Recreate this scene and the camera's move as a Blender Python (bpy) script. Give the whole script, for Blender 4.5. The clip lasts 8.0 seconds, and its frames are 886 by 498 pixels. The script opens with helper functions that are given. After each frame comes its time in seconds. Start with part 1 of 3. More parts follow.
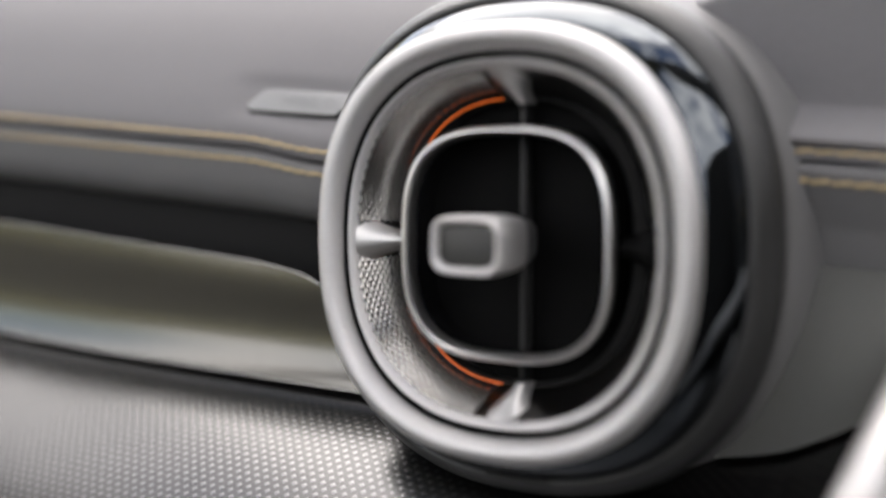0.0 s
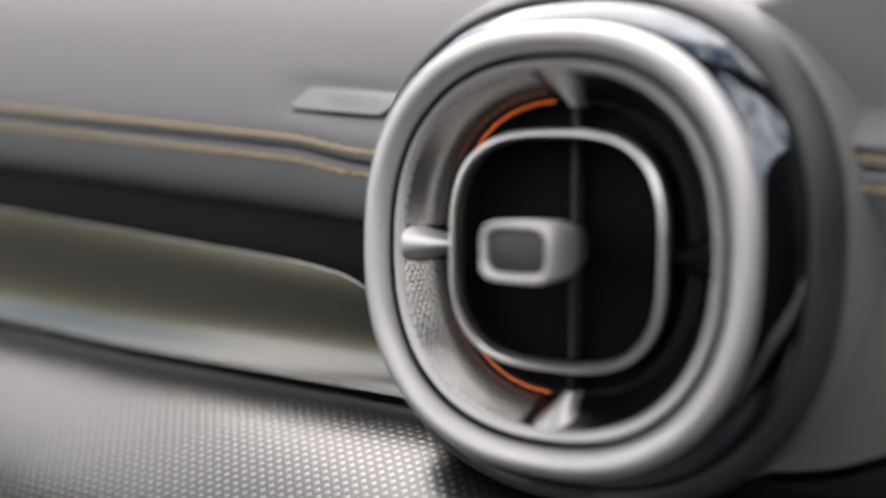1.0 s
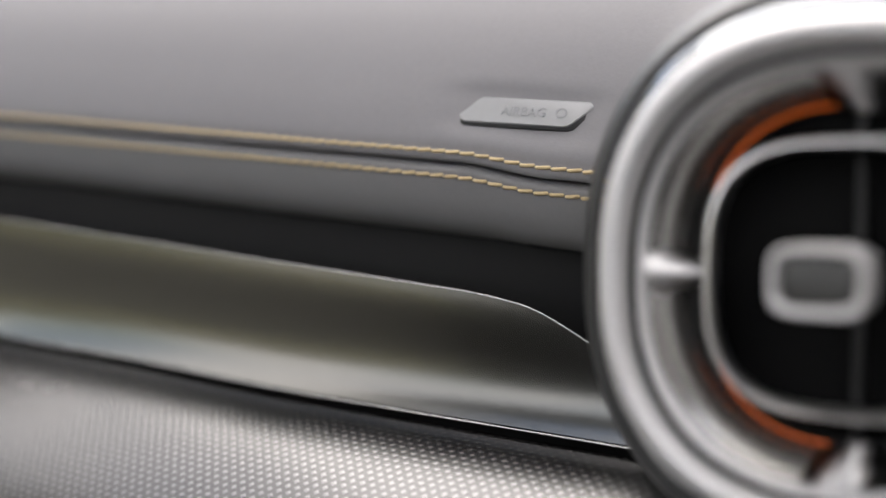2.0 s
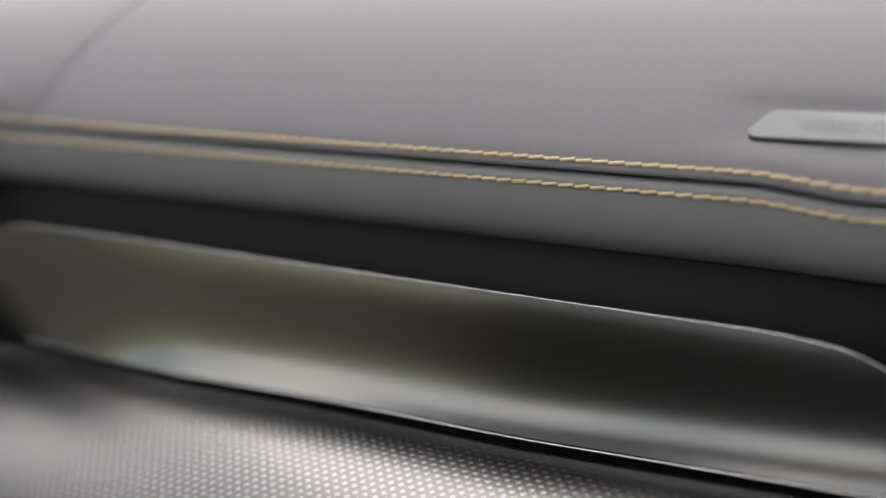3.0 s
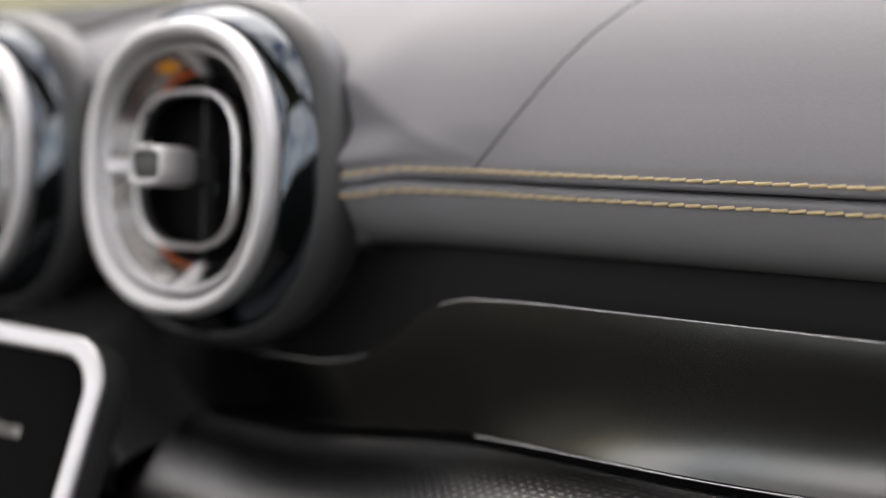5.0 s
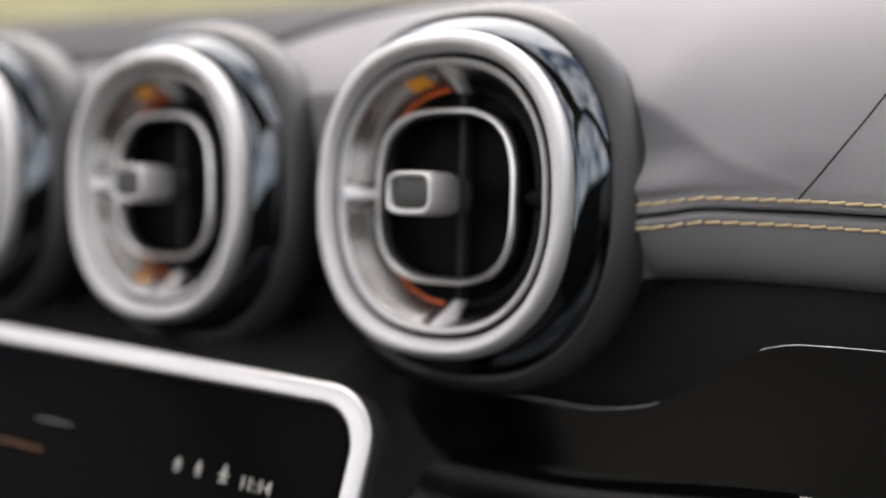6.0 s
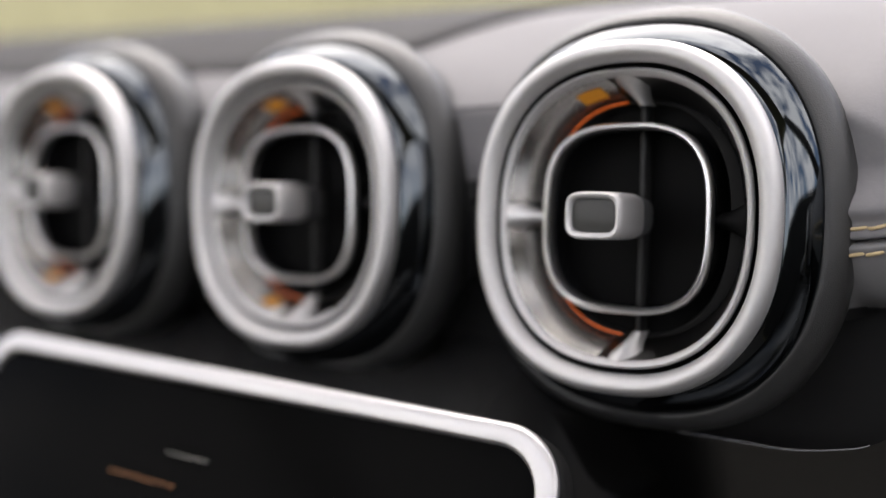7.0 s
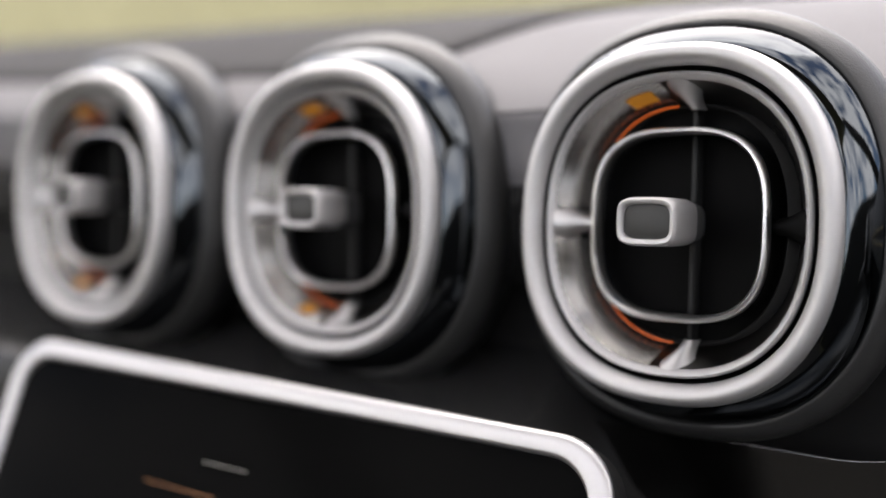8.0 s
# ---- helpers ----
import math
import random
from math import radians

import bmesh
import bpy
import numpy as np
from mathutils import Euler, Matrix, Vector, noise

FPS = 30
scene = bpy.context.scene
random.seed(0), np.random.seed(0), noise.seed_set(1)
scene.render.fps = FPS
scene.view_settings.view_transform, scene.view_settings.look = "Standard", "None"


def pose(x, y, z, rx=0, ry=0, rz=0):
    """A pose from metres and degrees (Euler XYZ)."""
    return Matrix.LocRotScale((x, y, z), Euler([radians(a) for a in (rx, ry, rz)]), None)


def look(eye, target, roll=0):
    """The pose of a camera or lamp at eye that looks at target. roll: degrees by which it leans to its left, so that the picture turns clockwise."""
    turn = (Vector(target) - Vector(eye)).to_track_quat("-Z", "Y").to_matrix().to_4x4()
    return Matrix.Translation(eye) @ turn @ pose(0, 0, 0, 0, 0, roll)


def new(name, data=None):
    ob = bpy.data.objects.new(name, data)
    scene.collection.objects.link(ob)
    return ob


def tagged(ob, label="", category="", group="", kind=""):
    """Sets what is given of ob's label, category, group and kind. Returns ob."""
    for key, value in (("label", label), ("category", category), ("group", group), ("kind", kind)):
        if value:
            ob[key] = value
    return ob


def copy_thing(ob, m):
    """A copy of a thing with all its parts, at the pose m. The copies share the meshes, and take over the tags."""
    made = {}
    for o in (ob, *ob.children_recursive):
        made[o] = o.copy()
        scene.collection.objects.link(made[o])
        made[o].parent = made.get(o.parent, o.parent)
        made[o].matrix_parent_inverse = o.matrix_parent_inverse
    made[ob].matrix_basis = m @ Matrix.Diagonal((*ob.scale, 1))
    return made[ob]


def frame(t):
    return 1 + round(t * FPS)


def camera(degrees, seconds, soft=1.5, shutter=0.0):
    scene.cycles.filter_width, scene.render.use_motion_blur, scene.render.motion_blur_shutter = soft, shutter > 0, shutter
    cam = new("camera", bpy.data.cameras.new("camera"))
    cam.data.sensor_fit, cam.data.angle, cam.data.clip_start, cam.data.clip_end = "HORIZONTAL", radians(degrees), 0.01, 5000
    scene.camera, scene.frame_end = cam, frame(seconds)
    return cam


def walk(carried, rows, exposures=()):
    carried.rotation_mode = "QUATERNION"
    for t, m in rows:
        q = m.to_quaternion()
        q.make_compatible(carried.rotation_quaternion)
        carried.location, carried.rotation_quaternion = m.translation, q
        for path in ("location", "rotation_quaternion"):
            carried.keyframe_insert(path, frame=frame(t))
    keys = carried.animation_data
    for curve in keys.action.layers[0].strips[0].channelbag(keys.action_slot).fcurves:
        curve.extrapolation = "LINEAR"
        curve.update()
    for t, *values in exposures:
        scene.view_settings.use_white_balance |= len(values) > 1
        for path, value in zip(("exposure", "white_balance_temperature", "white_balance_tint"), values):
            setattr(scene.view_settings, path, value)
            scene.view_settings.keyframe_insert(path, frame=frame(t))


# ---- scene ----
cam = camera(45.0, 8.0)
cam.data.dof.use_dof = True
cam.data.dof.focus_distance = 0.250
cam.data.dof.aperture_fstop = 3.8

# seconds, place, then yaw to the left, pitch and roll
PATH = [
    (0.0, 0.5149, -0.2117, 0.0362, 28.56, -12.74, -0.96),
    (0.5, 0.5146, -0.2112, 0.0367, 29.01, -12.88, -1.04),
    (1.0, 0.5102, -0.2092, 0.0374, 30.43, -13.10, -1.26),
    (1.5, 0.4859, -0.2102, 0.0348, 29.86, -12.64, -0.93),
    (2.0, 0.4561, -0.2060, 0.0308, 30.67, -11.85, -0.74),
    (2.2, 0.4429, -0.2069, 0.0311, 30.57, -11.82, -0.68),
    (3.3, 0.3650, -0.2111, 0.0288, 30.88, -11.44, -0.31),
    (3.5, 0.3508, -0.2128, 0.0282, 30.64, -11.21, -0.11),
    (4.0, 0.3161, -0.2177, 0.0291, 31.23, -11.06, 0.03),
    (4.2, 0.3015, -0.2202, 0.0293, 31.30, -10.89, 0.13),
    (5.3, 0.2176, -0.2308, 0.0281, 33.44, -9.45, 1.18),
    (5.5, 0.2033, -0.2351, 0.0307, 33.74, -9.54, 1.01),
    (6.0, 0.1567, -0.2423, 0.0342, 32.82, -9.64, 1.20),
    (6.5, 0.1300, -0.2432, 0.0359, 33.77, -9.50, 1.40),
    (7.0, 0.1113, -0.2438, 0.0372, 34.19, -9.45, 1.53),
    (7.5, 0.1030, -0.2441, 0.0373, 34.66, -9.27, 1.58),
    (8.0, 0.0994, -0.2455, 0.0370, 34.42, -9.16, 1.58),
]


def row_pose(x, y, z, yaw, pitch, roll):
    return pose(x, y, z, 0, 0, yaw) @ pose(0, 0, 0, 90 + pitch) @ pose(0, 0, 0, 0, 0, -roll)


walk(cam, [(r[0], row_pose(*r[1:])) for r in PATH], exposures=((0.0, 1.31, 6800, 13), (2.2, 1.31, 6800, 13), (5.5, 1.18, 6850, 14), (8.0, 1.20, 6850, 15)))

# ---- world and light ----
world = bpy.data.worlds.new("sky")
scene.world = world
world.use_nodes = True
wn, wl = world.node_tree.nodes, world.node_tree.links
wn.clear()
SUN_ELEV, SUN_ROT = 56.5, -28.0
sky = wn.new("ShaderNodeTexSky")
sky.sky_type = "NISHITA"
sky.sun_disc = False
sky.sun_elevation, sky.sun_rotation = radians(SUN_ELEV), radians(SUN_ROT)
coord = wn.new("ShaderNodeTexCoord")
cloud = wn.new("ShaderNodeTexNoise")
cloud.inputs["Scale"].default_value = 4.6
cloud.inputs["Detail"].default_value = 7.0
wl.new(coord.outputs["Generated"], cloud.inputs["Vector"])
cramp = wn.new("ShaderNodeValToRGB")
cramp.color_ramp.elements[0].position = 0.41
cramp.color_ramp.elements[1].position = 0.58
wl.new(cloud.outputs["Fac"], cramp.inputs["Fac"])
cmix = wn.new("ShaderNodeMix")
cmix.data_type = "RGBA"
wl.new(cramp.outputs["Color"], cmix.inputs["Factor"])
wl.new(sky.outputs["Color"], cmix.inputs["A"])
cmix.inputs["B"].default_value = (13.0, 12.9, 12.9, 1)
wbg = wn.new("ShaderNodeBackground")
wbg.inputs["Strength"].default_value = 0.13
wl.new(cmix.outputs["Result"], wbg.inputs["Color"])
wout = wn.new("ShaderNodeOutputWorld")
wl.new(wbg.outputs["Background"], wout.inputs["Surface"])

sun_data = bpy.data.lights.new("sun", "SUN")
sun_data.energy, sun_data.angle, sun_data.color = 1.5, radians(60), (1.0, 0.97, 0.93)
sun = new("sun", sun_data)
sun.matrix_world = look((-0.45, 0.85, 1.45), (0, 0, 0))


# ---- materials ----
def material(name, color, rough=0.5, metal=0.0, grain=0.0, scale=400.0, bump=0.0, spots=0.0, coat=0.0, emit=None, spec=0.5):
    m = bpy.data.materials.new(name)
    m.use_nodes = True
    n, l = m.node_tree.nodes, m.node_tree.links
    b = n["Principled BSDF"]
    b.inputs["Base Color"].default_value = (*color, 1)
    b.inputs["Roughness"].default_value = rough
    b.inputs["Metallic"].default_value = metal
    b.inputs["Coat Weight"].default_value = coat
    b.inputs["Coat Roughness"].default_value = 0.04
    b.inputs["Specular IOR Level"].default_value = spec
    if emit:
        b.inputs["Emission Color"].default_value = (*emit[0], 1)
        b.inputs["Emission Strength"].default_value = emit[1]
    tc = n.new("ShaderNodeTexCoord")
    if grain or spots:
        fine = n.new("ShaderNodeTexNoise")
        fine.inputs["Scale"].default_value = scale
        fine.inputs["Detail"].default_value = 4
        wide = n.new("ShaderNodeTexNoise")
        wide.inputs["Scale"].default_value = scale / 30
        wide.inputs["Detail"].default_value = 3
        l.new(tc.outputs["Object"], fine.inputs["Vector"])
        l.new(tc.outputs["Object"], wide.inputs["Vector"])
        a = n.new("ShaderNodeMapRange")
        a.inputs["To Min"].default_value, a.inputs["To Max"].default_value = 1 - grain, 1 + grain
        c = n.new("ShaderNodeMapRange")
        c.inputs["To Min"].default_value, c.inputs["To Max"].default_value = 1 - spots, 1 + spots
        l.new(fine.outputs["Fac"], a.inputs["Value"])
        l.new(wide.outputs["Fac"], c.inputs["Value"])
        mul = n.new("ShaderNodeMath")
        mul.operation = "MULTIPLY"
        l.new(a.outputs["Result"], mul.inputs[0])
        l.new(c.outputs["Result"], mul.inputs[1])
        tint = n.new("ShaderNodeVectorMath")
        tint.operation = "SCALE"
        tint.inputs[0].default_value = color
        l.new(mul.outputs["Value"], tint.inputs["Scale"])
        l.new(tint.outputs["Vector"], b.inputs["Base Color"])
        r = n.new("ShaderNodeMapRange")
        r.inputs["To Min"].default_value, r.inputs["To Max"].default_value = rough * 0.85, min(1, rough * 1.15)
        l.new(wide.outputs["Fac"], r.inputs["Value"])
        l.new(r.outputs["Result"], b.inputs["Roughness"])
    if bump:
        v = n.new("ShaderNodeTexVoronoi")
        v.inputs["Scale"].default_value = scale * 2
        l.new(tc.outputs["Object"], v.inputs["Vector"])
        bp = n.new("ShaderNodeBump")
        bp.inputs["Strength"].default_value = bump
        bp.inputs["Distance"].default_value = 0.0003
        l.new(v.outputs["Distance"], bp.inputs["Height"])
        l.new(bp.outputs["Normal"], b.inputs["Normal"])
    return m


SILVER = material("satin_silver", (0.59, 0.58, 0.575), 0.58, 1.0, 0.03, 900, 0.02, 0.03)
FRAME = material("satin_silver_frame", (0.54, 0.53, 0.53), 0.45, 1.0, 0.03, 900, 0.02, 0.03)
SILVER_SOFT = material("satin_silver_insert", (0.62, 0.61, 0.60), 0.46, 1.0, 0.03, 900, 0.02, 0.03)
# silver darkened to imitate the shade deep in the bowl
BOWL = material("bowl_shaded", (0.19, 0.185, 0.175), 0.28, 1.0, 0.05, 900, 0.02, 0.05)
SILVER_EDGE = material("bright_satin_silver", (0.80, 0.79, 0.78), 0.34, 1.0, 0.03, 900, 0.02, 0.03)
KNURL = material("knurled_silver", (0.42, 0.41, 0.39), 0.24, 1.0, 0.05, 900, 0.02, 0.05)
DARK_CHROME = material("dark_chrome", (0.22, 0.22, 0.22), 0.22, 1.0, 0.1, 300, 0, 0.2)
BARREL = material("black_chrome", (0.075, 0.083, 0.09), 0.07, 1.0, 0.03, 300, 0, 0.03)
STRIP = material("dim_chrome", (0.42, 0.42, 0.41), 0.2, 1.0, 0.05, 500, 0, 0.05)
GLOSS = material("gloss_black", (0.006, 0.006, 0.007), 0.05, 0.0, 0.1, 300, 0, 0.1, coat=1.0)
SHELF = material("shelf_black", (0.018, 0.018, 0.018), 0.25, 0.0, 0.1, 300, 0, 0.1, spec=0.2)
BLACK = material("matte_black_plastic", (0.020, 0.020, 0.020), 0.55, 0.0, 0.15, 700, 0.1, 0.1, spec=0.25)
VOID = material("vent_black", (0.004, 0.004, 0.004), 0.6, 0.0, 0.1, 700, 0.0, 0.1, spec=0.05)
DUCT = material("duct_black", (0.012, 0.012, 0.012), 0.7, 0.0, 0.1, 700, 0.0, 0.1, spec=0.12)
STEM = material("knob_stem_plastic", (0.055, 0.055, 0.056), 0.42, 0.0, 0.12, 900, 0.06, 0.1)
KNOB_FACE = material("knob_grey", (0.035, 0.035, 0.032), 0.5, 0.0, 0.1, 900, 0.05, 0.05)
LEATHER = material("grey_leather", (0.185, 0.180, 0.184), 0.62, 0.0, 0.06, 700, 0.06, 0.06, spec=0.12)
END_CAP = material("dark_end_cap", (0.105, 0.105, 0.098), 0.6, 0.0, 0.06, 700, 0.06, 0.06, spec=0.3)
LEATHER_LOW = material("grey_leather_lower", (0.170, 0.167, 0.167), 0.55, 0.0, 0.06, 700, 0.06, 0.06, spec=0.3)
DASH_TOP = material("dark_grey_cover", (0.042, 0.041, 0.041), 0.7, 0.0, 0.1, 500, 0.3, 0.08, spec=0.1)
COLLAR = material("collar_plastic", (0.024, 0.024, 0.0235), 0.40, 0.0, 0.12, 1500, 0.25, 0.05, spec=0.55)
THREAD = material("tan_thread", (0.50, 0.385, 0.215), 0.8, 0.0, 0.2, 2500, 0.3, 0.1)
THREAD_DARK = material("dark_thread", (0.03, 0.03, 0.03), 0.8, 0.0, 0.2, 2500, 0.3, 0.1)
ORANGE = material("orange_light_ring", (0.55, 0.11, 0.02), 0.35, 0.0, 0.05, 500, 0, 0.05, emit=((1.0, 0.18, 0.02), 0.15))
# glowing amber painted in for the light arc's reflection, not a lamp
GLOW = material("orange_light_window", (0.42, 0.19, 0.03), 0.35, 0.0, 0.15, 900, 0.05, 0.05, emit=((1.0, 0.40, 0.04), 0.07))
TRIM = material("dark_gloss_trim", (0.122, 0.121, 0.116), 0.17, 1.0, 0.05, 300, 0, 0.05)
WEAVE = material("woven_metal_trim", (0.150, 0.150, 0.150), 0.26, 1.0, 0.05, 600, 0, 0.06)
WEAVE_BASE = material("woven_base_dark", (0.086, 0.086, 0.086), 0.24, 1.0, 0.1, 600, 0, 0.1)
GLASS = material("screen_glass", (0.0035, 0.0035, 0.0035), 0.12, 0.0, 0.1, 100, 0, 0.1, spec=0.006)
LIT = material("screen_symbols", (0.3, 0.3, 0.28), 0.6, emit=((0.9, 0.88, 0.8), 0.07))
LIT_ORANGE = material("screen_symbols_orange", (0.4, 0.2, 0.1), 0.6, emit=((0.9, 0.35, 0.1), 0.08))
LABEL_TEXT = material("label_letters", (0.235, 0.235, 0.24), 0.5, 0.0, 0.05, 600, 0, 0.05)
LABEL = material("grey_label", (0.27, 0.27, 0.27), 0.5, 0.0, 0.04, 600, 0, 0.04)
# pale tan picked to brighten what the trim panel reflects
CABIN = material("cabin_trim", (0.42, 0.40, 0.35), 0.8, 0.0, 0.1, 20, 0, 0.1)
CARPET = material("dark_carpet", (0.043, 0.042, 0.040), 0.9, 0.0, 0.2, 300, 0, 0.1, spec=0.2)
HEADLINER = material("headliner", (0.22, 0.215, 0.21), 0.9, 0.0, 0.05, 300, 0, 0.05)
# faint emission on the foliage stands in for sunlight
FAR = material("far_foliage_glow", (0.30, 0.285, 0.18), 0.9, 0.0, 0.5, 0.9, 0, 0.3, emit=((0.9, 0.86, 0.52), 0.05))
GRASS = material("field", (0.16, 0.15, 0.05), 0.9, 0.0, 0.3, 3, 0, 0.3)


# ---- mesh helpers ----
def finish(name, bm, mat, parent=None, label="", smooth=True):
    bmesh.ops.recalc_face_normals(bm, faces=bm.faces)
    me = bpy.data.meshes.new(name)
    bm.to_mesh(me)
    bm.free()
    me.materials.append(mat)
    if smooth:
        for p in me.polygons:
            p.use_smooth = True
        me.set_sharp_from_angle(angle=radians(50))
    ob = new(name, me)
    if parent:
        ob.parent = parent
    if label:
        tagged(ob, label)
    return ob


def part(name, bm, mat, parent, label="", smooth=True):
    return finish(name, bm, mat, parent, label, smooth)


def thing(name, label, category, group="", at=(0, 0, 0), kind=""):
    ob = new(name)
    ob.location = at
    return tagged(ob, label, category, group, kind)


def oval(a, b, n, k, segs):
    t = 2 * math.pi * k / segs
    c, s = math.cos(t), math.sin(t)
    return a * math.copysign(abs(c) ** (2 / n), c), b * math.copysign(abs(s) ** (2 / n), s)


def loft(bm, rows, n=2.35, segs=96, closed=False, cap=False, centre=(0, 0)):
    """Oval sections one behind the other: (half width, half height, y)."""
    rings = []
    for a, b, y in rows:
        ring = []
        for k in range(segs):
            u, v = oval(a, b, n, k, segs)
            ring.append(bm.verts.new((centre[0] + u, y, centre[1] + v)))
        rings.append(ring)
    pairs = list(zip(rings, rings[1:])) + ([(rings[-1], rings[0])] if closed else [])
    for p, q in pairs:
        for k in range(segs):
            j = (k + 1) % segs
            bm.faces.new((p[k], p[j], q[j], q[k]))
    if cap:
        bm.faces.new(rings[0])
        bm.faces.new(rings[-1])
    return bm


def box(bm, x0, x1, y0, y1, z0, z1, bevel=0.0, segments=2):
    geo = bmesh.ops.create_cube(bm, size=1.0)
    for v in geo["verts"]:
        v.co = ((x0 + x1) / 2 + v.co.x * (x1 - x0), (y0 + y1) / 2 + v.co.y * (y1 - y0), (z0 + z1) / 2 + v.co.z * (z1 - z0))
    if bevel:
        edges = {e for v in geo["verts"] for e in v.link_edges}
        bmesh.ops.bevel(bm, geom=list(edges), offset=bevel, segments=segments, profile=0.5, affect="EDGES")
    return bm


def grid(bm, points):
    """A sheet from rows of places."""
    rows = [[bm.verts.new(p) for p in r] for r in points]
    for p, q in zip(rows, rows[1:]):
        for k in range(len(p) - 1):
            bm.faces.new((p[k], p[k + 1], q[k + 1], q[k]))
    return bm


def tube(bm, places, radius, sides=8):
    """A round strand along places."""
    rings = []
    for i, p in enumerate(places):
        d = (Vector(places[min(i + 1, len(places) - 1)]) - Vector(places[max(i - 1, 0)])).normalized()
        s = d.cross(Vector((0, 1, 0.01))).normalized()
        u = s.cross(d)
        rings.append([bm.verts.new(Vector(p) + radius * (math.cos(2 * math.pi * k / sides) * s + math.sin(2 * math.pi * k / sides) * u)) for k in range(sides)])
    for p, q in zip(rings, rings[1:]):
        for k in range(sides):
            j = (k + 1) % sides
            bm.faces.new((p[k], p[j], q[j], q[k]))
    bm.faces.new(rings[0])
    bm.faces.new(rings[-1])
    return bm


def ease(a, b, x):
    t = min(1, max(0, (x - a) / (b - a)))
    return t * t * (3 - 2 * t)


def curve_at(table, x):
    """Smooth reading of a short table of (x, value)."""
    if x <= table[0][0]:
        return table[0][1]
    if x >= table[-1][0]:
        return table[-1][1]
    slopes = [(q[1] - p[1]) / (q[0] - p[0]) for p, q in zip(table, table[1:])]
    tangents = [0.0] + [0.0 if a * b <= 0 else 2 * a * b / (a + b) for a, b in zip(slopes, slopes[1:])] + [0.0]
    for i, ((xa, va), (xb, vb)) in enumerate(zip(table, table[1:])):
        if x <= xb:
            h = xb - xa
            t = (x - xa) / h
            return (va * (1 + 2 * t) * (1 - t) ** 2 + tangents[i] * h * t * (1 - t) ** 2
                    + vb * t * t * (3 - 2 * t) + tangents[i + 1] * h * t * t * (t - 1))


def rounded(w, h, r, steps=10):
    """Outline of a rounded rectangle, middle at the origin."""
    out = []
    for cx, cz, a0 in ((w - r, h - r, 0), (-w + r, h - r, 90), (-w + r, -h + r, 180), (w - r, -h + r, 270)):
        for i in range(steps + 1):
            a = radians(a0 + 90 * i / steps)
            out.append((cx + r * math.cos(a), cz + r * math.sin(a)))
    return out


def ring_loft(bm, rows, cap_last=False):
    rings = [[bm.verts.new((u, y, v)) for u, v in pts] for pts, y in rows]
    for p, q in zip(rings, rings[1:]):
        for k in range(len(p)):
            j = (k + 1) % len(p)
            bm.faces.new((p[k], p[j], q[j], q[k]))
    if cap_last:
        bm.faces.new(rings[-1])
    return bm


def text_part(name, text, size, at, mat, parent, depth=0.0001):
    cu = bpy.data.curves.new(name, "FONT")
    cu.body, cu.size, cu.extrude = text, size, depth
    tmp = bpy.data.objects.new(name, cu)
    scene.collection.objects.link(tmp)
    me = bpy.data.meshes.new_from_object(tmp.evaluated_get(bpy.context.evaluated_depsgraph_get()))
    bpy.data.objects.remove(tmp)
    me.materials.clear()
    me.materials.append(mat)
    ob = new(name, me)
    ob.parent = parent
    ob.matrix_local = at
    return ob


# ---- places ----
VENT_A, VENT_B, VENT_N = 0.0422, 0.0443, 2.35
VENTS = [(-0.0014, -0.0019, -0.0001), (-0.1117, -0.0011, -0.0019), (-0.2165, -0.0061, -0.0019), (0.4240, -0.0247, -0.0101)]
VENT_TURNS = [(-4.1, -7.7, -2.5), (-2.5, -7.0, -3.2), (-2.5, -7.0, -3.0), (-0.8, -6.8, -5.0)]


def vent_pose(i):
    """Every vent leans back a little and turns towards the cabin."""
    yaw, lean, roll = VENT_TURNS[i]
    return pose(*VENTS[i]) @ pose(0, 0, 0, 0, 0, yaw) @ pose(0, 0, 0, lean) @ pose(0, 0, 0, 0, roll, 0)


# ---- dashboard ----
PROFILE_UP = [(0.0250, -0.0028), (0.0209, -0.0021), (0.0203, -0.0012), (0.0206, 0.0008), (0.0211, 0.003), (0.0245, 0.010), (0.0290, 0.017), (0.0355, 0.0255), (0.0440, 0.0340),
              (0.0550, 0.0420), (0.0700, 0.0495), (0.0900, 0.0555), (0.1200, 0.0595), (0.1700, 0.063), (0.2600, 0.064), (0.4200, 0.056)]
PROFILE_LOW = [(0.0250, -0.0028), (0.0207, -0.0036), (0.0199, -0.0044), (0.0200, -0.0062), (0.0205, -0.009), (0.0218, -0.0135), (0.0245, -0.0180), (0.0295, -0.0218), (0.0390, -0.0245), (0.0700, -0.0255)]


SEAM_DY = [(-0.6, 0.002), (0.0, 0.002), (0.044, -0.003), (0.051, -0.010), (0.054, -0.010), (0.072, -0.002), (0.090, 0.002), (0.12, 0.0), (0.35, 0.0), (0.40, -0.008), (0.45, -0.016), (0.48, -0.012)]


def seam_shift(x):
    """How far the pads come forward and rise along the dashboard: (dy, dz)."""
    dy = curve_at(SEAM_DY, x)
    dz = 0.001 * (1 - ease(0.04, 0.09, x)) - 0.0026 * (1 - ease(0.050, 0.070, x)) * ease(0.030, 0.048, x) + 0.0125 * ease(0.40, 0.47, x) - 0.0022 * ease(0.325, 0.35, x)
    return dy, dz


